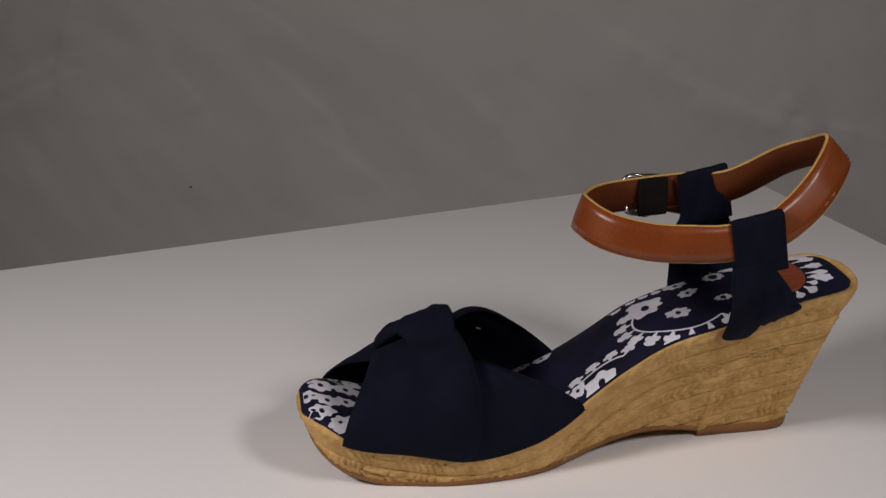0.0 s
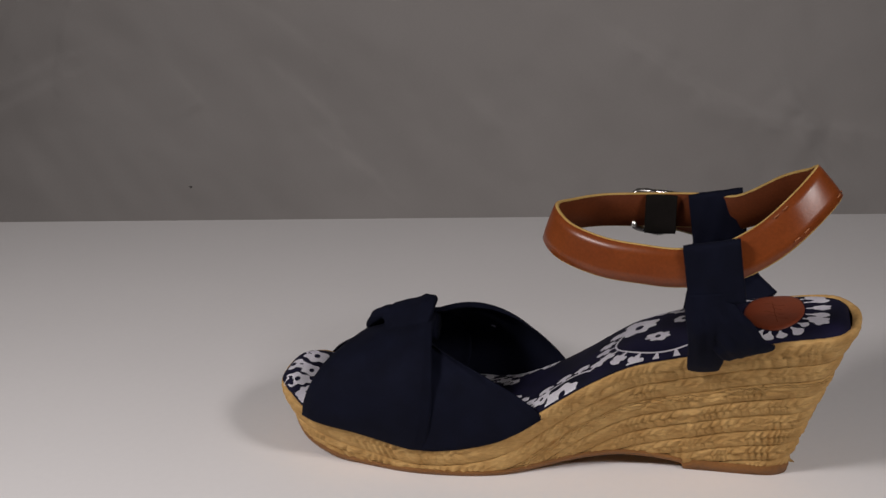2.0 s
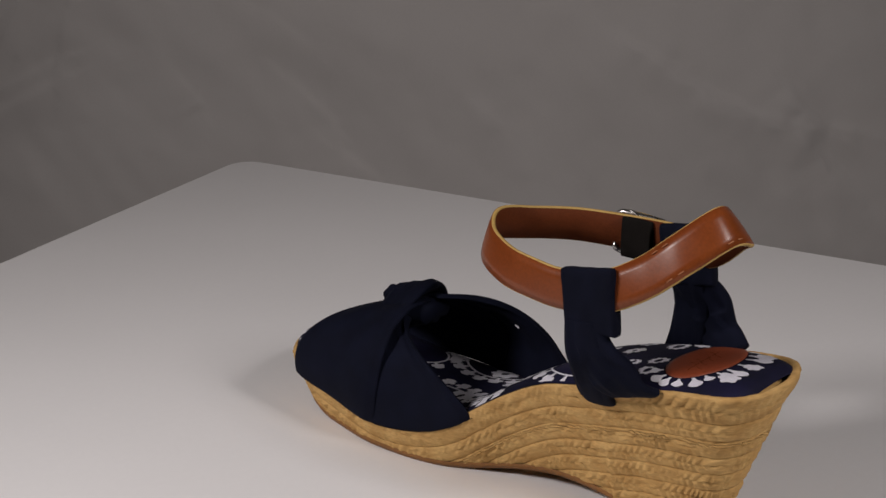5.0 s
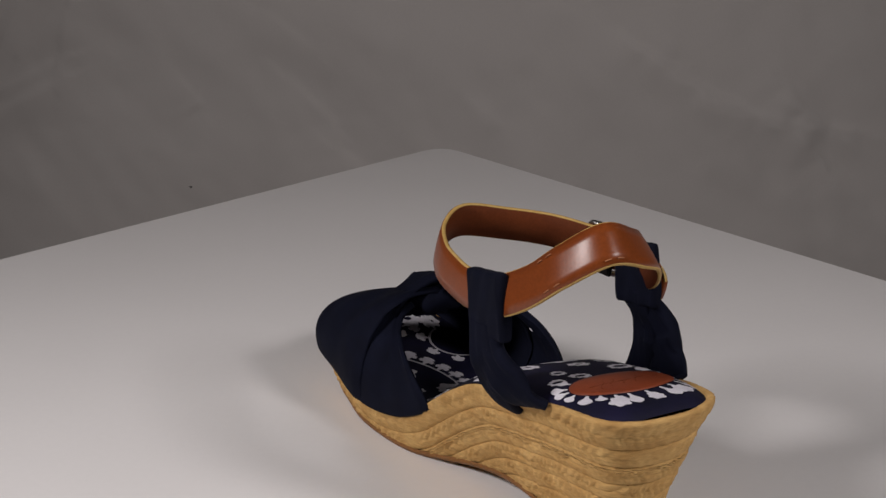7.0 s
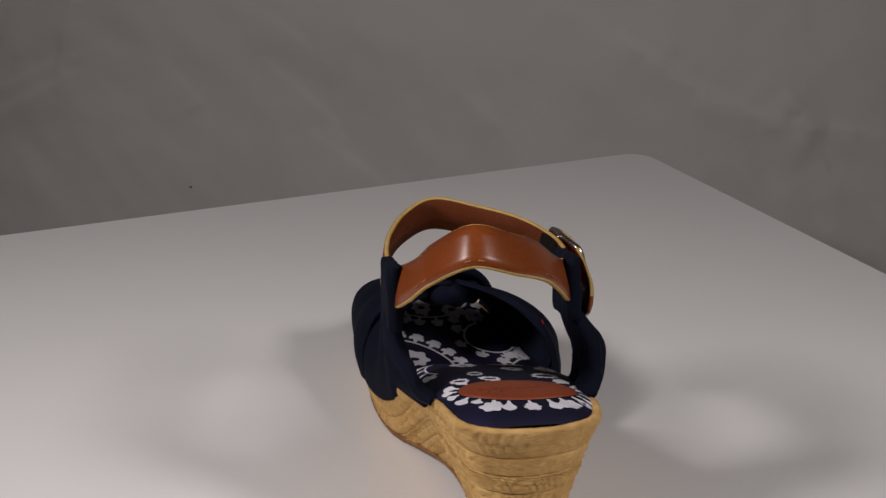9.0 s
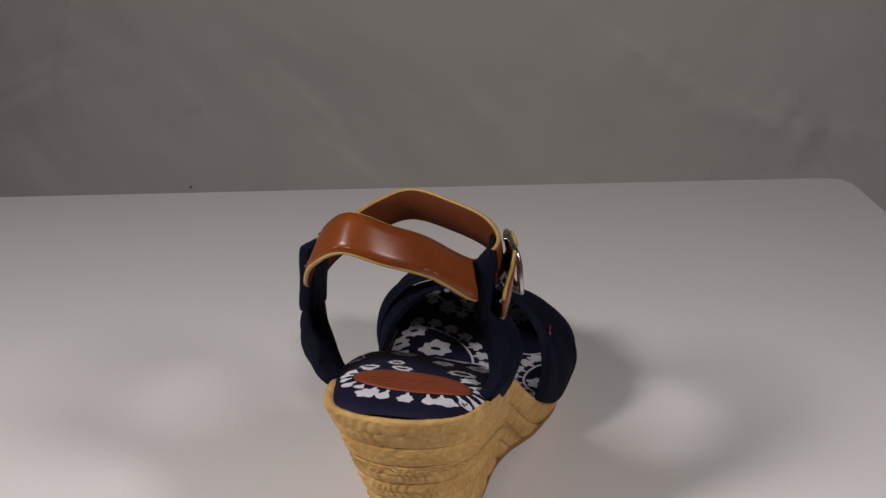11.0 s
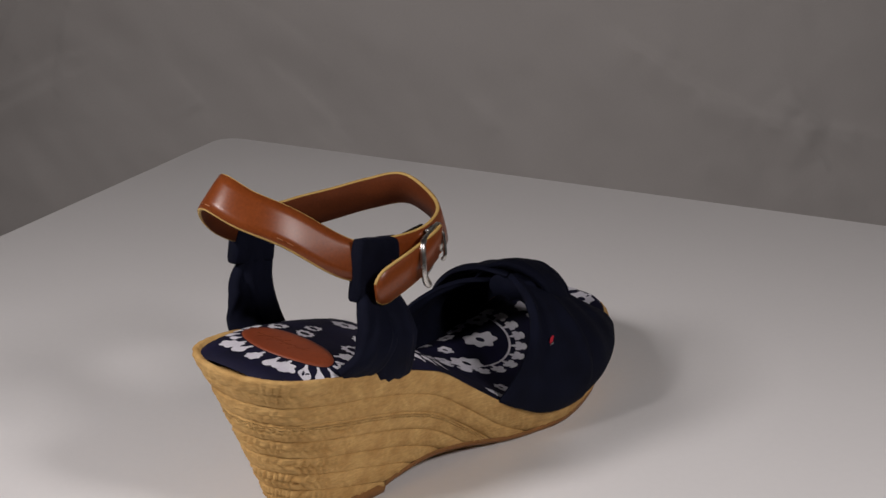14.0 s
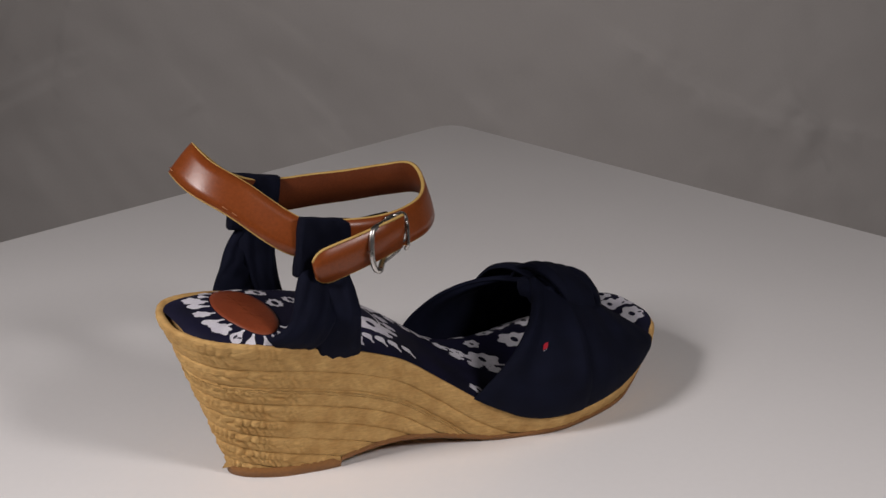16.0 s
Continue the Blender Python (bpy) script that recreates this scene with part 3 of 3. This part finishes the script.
so = unit(np.cross(sw, st))
so = so * np.sign((so * away).sum(1, keepdims=True))
HALF = 7.4


def strap_shell(profile):
    pts = np.array([sc + sw * a + so * b for a, b in profile])
    return pts.transpose(1, 0, 2).reshape(-1, 3), grid_faces(NS, len(profile), True, True)


strap = new("ankle_strap")
strap.parent = sandal
tagged(strap, "tan leather ankle strap with pale raw edges")
v, f = strap_shell([(-HALF, 0.1), (-HALF, 1.0), (-HALF * 0.5, 1.25), (0, 1.3), (HALF * 0.5, 1.25), (HALF, 1.0), (HALF, 0.1)])
piece("leather_face", v, f, M_LEATHER, strap, "smooth glossy tan leather")
v, f = strap_shell([(-HALF, 0.08), (HALF, 0.08), (HALF, -0.9), (0, -1.05), (-HALF, -0.9)])
piece("leather_lining", v, f, M_SUEDE, strap, "matt brown leather lining")
for e in (1, -1):
    v, f = strap_shell([(e * (HALF - 0.15), 0.95), (e * (HALF + 0.35), 0.6), (e * (HALF + 0.45), 0), (e * (HALF + 0.35), -0.55), (e * (HALF - 0.15), -0.85)])
    piece("raw_edge", v, f, M_EDGE, strap, "pale raw leather edge")


# stitches across the back of the strap
def stitch(i, up, length=2.4):
    c = sc[i % NS] + sw[i % NS] * up + so[i % NS] * 1.35
    d = st[i % NS] * length / 2
    v, f = tube([c - d, c - d * 0.3 + so[i % NS] * 0.12, c + d * 0.3 + so[i % NS] * 0.12, c + d], 0.26, 6, False, 8)
    piece("stitch", v, f, M_THREAD, strap)


def nearest(p):
    return int(np.argmin(np.linalg.norm(sc - np.array(p), axis=1)))


for p in ((-1, 17, 136.2), (11, -9.5, 124.5), (13, 31, 124)):
    k = nearest(p)
    for dk in (-2, 2):
        stitch(k + dk, -HALF + 1.6)
        if p[1] > 20:
            stitch(k + dk, HALF - 1.6)

# strap tail outside the buckle
tail_pts = [(74, -30.0, 106), (64, -33.2, 105), (52, -34.2, 102.5), (41, -34.0, 100), (32, -33.6, 98)]
tc = curve_through(tail_pts, 40)
tt = unit(np.gradient(tc, axis=0))
tw = unit(np.array([0.18, -0.10, 1.0]) - (np.array([0.18, -0.10, 1.0]) * tt).sum(1, keepdims=True) * tt)
tn = unit(np.cross(tw, tt))
tn = tn * np.sign(tn[:, 1:2] * -1)
hw = np.full(40, 7.5)
hw[-8:] = 7.5 * np.sqrt(np.clip(1 - (np.linspace(0, 1, 8) * 0.88) ** 2.4, 0.05, 1))


def tail_shell(profile, name, mat, label):
    pts = np.array([tc + tw * (a * hw)[:, None] + tn * b for a, b in profile]).transpose(1, 0, 2)
    m = len(profile)
    f = grid_faces(40, m, False, True) + [tuple(range(m)), tuple(range(39 * m, 40 * m))]
    piece(name, pts.reshape(-1, 3), f, mat, strap, label)


tail_shell([(-1, 0), (-0.97, 0.9), (0, 1.25), (0.97, 0.9), (1, 0), (0.9, -0.6), (-0.9, -0.6)], "tail", M_LEATHER, "tan leather strap end with a rounded tip")
tail_shell([(1.0, 0.8), (1.06, 0.3), (1.06, -0.4), (0.98, -0.7)], "tail_edge", M_EDGE, "pale raw leather edge")
tail_shell([(-1.0, 0.8), (-1.06, 0.3), (-1.06, -0.4), (-0.98, -0.7)], "tail_edge", M_EDGE, "pale raw leather edge")

# buckle
buckle = new("buckle")
buckle.parent = sandal
tagged(buckle, "small polished nickel buckle")
FRAME = [(57, -34.5, 111.4), (62, -32.8, 112.2), (68, -30.6, 113), (71.6, -29.6, 113.2), (73.3, -29.2, 111.6), (73.4, -29.6, 109), (73.0, -30.2, 104), (72.6, -31.0, 99.5), (71.2, -31.8, 97.6),
         (67, -33.5, 96.2), (62, -35.4, 94.8), (57.5, -36.8, 93.9), (55, -37.4, 95.2), (53.8, -37.4, 99), (53.6, -37.2, 103), (54, -36.6, 107.5), (55, -35.6, 110.5)]
hidden = [(x + 2.3, y + (4.5 if z < 99.6 and 58 < x < 72.8 else 0.0), z) for x, y, z in FRAME]
v, f = tube(hidden, 1.25, 10, True, 110)
piece("buckle_frame", v, f, M_STEEL, buckle)
v, f = tube([(74.6, -28.5, 111), (75.6, -30.8, 109.5), (75.6, -31.8, 104), (75.2, -32.4, 100.5), (74.6, -31.5, 98.5)], 0.85, 8, False, 24)
piece("keeper_bar", v, f, M_STEEL, buckle, "thin upright bar of the buckle")
v, f = tube([(66, -30, 112.5), (69.5, -30.8, 113.6), (73, -30.2, 113.4), (75.2, -29, 112)], 0.9, 8, False, 24)
piece("prong", v, f, M_STEEL, buckle)
v, f = ribbon([(70, -24.5, 105), (66, -25.3, 105), (61, -25.8, 105), (57, -26, 105)], [8.6, 8.8, 8.8, 8.6], [1.6, 1.9, 1.9, 1.6], [(0, 0, 1)] * 4, 24, 0.05, 2)
piece("buckle_tab", v, f, M_DARK, buckle, "dark elastic tab holding the buckle")


# ---- cloth loops that carry the strap ----
def loop_sleeve(parent, x0, x1, mid, tilt, zlo, zhi, thick_y):
    """The flat cloth sleeve folded over the strap."""
    n = 20
    rows = []
    for x in np.linspace(x0, x1, n):
        sl = 4.5 * ((x - x0) / (x1 - x0) - 0.5) * -1
        ring = []
        for a in np.linspace(0, 2 * np.pi, 40, endpoint=False):
            cy, cz = math.cos(a), math.sin(a)
            yy = thick_y * math.copysign(abs(cy) ** 0.35, cy)
            zz = (zhi - zlo) / 2 * math.copysign(abs(cz) ** 0.45, cz)
            zz += 0.06 * math.sin(x * 0.5 + a * 2)
            z = (zhi + zlo) / 2 + zz + sl
            ring.append((x - 0.16 * (zhi - (zhi + zlo) / 2 - zz), mid + tilt * (z - zlo) + yy + 0.25 * math.sin(x * 0.8 + zz * 0.3), z))
        rows.append(ring)
    v = np.array(rows).reshape(-1, 3)
    f = grid_faces(n, 40, False, True) + [tuple(range(40)), tuple(range((n - 1) * 40, n * 40))]
    return piece("sleeve", v, f, M_NAVY, parent)


left_loop = new("strap_loop")
left_loop.parent = sandal
tagged(left_loop, "twisted navy cotton loop carrying the strap")
loop_sleeve(left_loop, 30, 51, 39.5, 0.0, 92, 117, 2.8)
A = (1, 0.05, 0.1)
v, f = ribbon([(40.5, 40, 97), (39.5, 40, 90), (38.5, 39, 82), (39, 36, 73), (40, 32, 65), (40.5, 28, 60)], [8.5, 9.5, 9.4, 8.8, 7.4, 6.5], [2.6, 3.0, 3.8, 4.0, 3.2, 2.0],
              [A, A, (1, 0.2, 0.25), (0.9, 0.3, 0.5), (0.9, 0.2, 0.1), (1, 0, -0.2)], 60, 0.30, 1.5)
piece("twist_front", v, f, M_NAVY, left_loop)
v, f = ribbon([(39, 40, 92), (34.5, 40, 85), (29.5, 37.5, 78), (25.5, 33, 72), (20.5, 26, 69)], [8, 8.8, 9.2, 9, 8.5], [2.4, 3.2, 3.8, 3.2, 2.0],
              [(1, 0, -0.2), (0.9, 0, -0.5), (0.8, 0.2, -0.5), (0.9, 0.2, -0.3), (1, 0, -0.2)], 60, 0.30, 1.5, seed=2.0)
piece("twist_rear", v, f, M_NAVY, left_loop)

right_loop = new("strap_loop")
right_loop.parent = sandal
tagged(right_loop, "twisted navy cotton loop carrying the strap")
loop_sleeve(right_loop, 30.5, 52.5, -26.5, 0.0, 92, 116.3, 2.7)
v, f = ribbon([(41, -26.5, 98), (40.5, -28.5, 91), (40.5, -32.5, 84), (41, -34.5, 76), (42, -33, 63), (43, -29, 55)], [8.5, 9.5, 10.0, 10.0, 9.5, 10], [2.6, 3.0, 3.8, 4.0, 3.2, 2.0],
              [(1, 0, 0.1), (1, -0.1, 0.2), (1, -0.2, 0.3), (0.9, -0.3, 0.4), (0.95, -0.2, 0.0), (1, 0, -0.25)], 60, 0.32, 1.6)
piece("twist_front", v, f, M_NAVY, right_loop)
v, f = ribbon([(39, -27, 94), (34, -31, 87), (31, -34.5, 80), (27, -33.5, 72), (19.5, -28, 66)], [10, 9.5, 9, 8.5, 9.5], [2.4, 3.6, 4.6, 4.0, 2.4],
              [(1, 0, -0.2), (0.9, 0, -0.5), (0.8, -0.2, -0.5), (0.9, -0.1, -0.3), (1, 0, -0.15)], 60, 0.30, 1.5, seed=2.6)
piece("twist_rear", v, f, M_NAVY, right_loop)


# ---- what moves ----
SANDAL_BASE = pose(0.02724, -0.12881, -0.0018, 0, 0, 111.714)


def motions():
    times = [float(k) for k in range(17)]
    walk(board, [(t, pose(0, 0, 0, 0, 0, turn(t))) for t in times])
    walk(sandal, [(t, pose(0, 0, 0, 0, 0, turn(t)) @ SANDAL_BASE) for t in times])


motions()
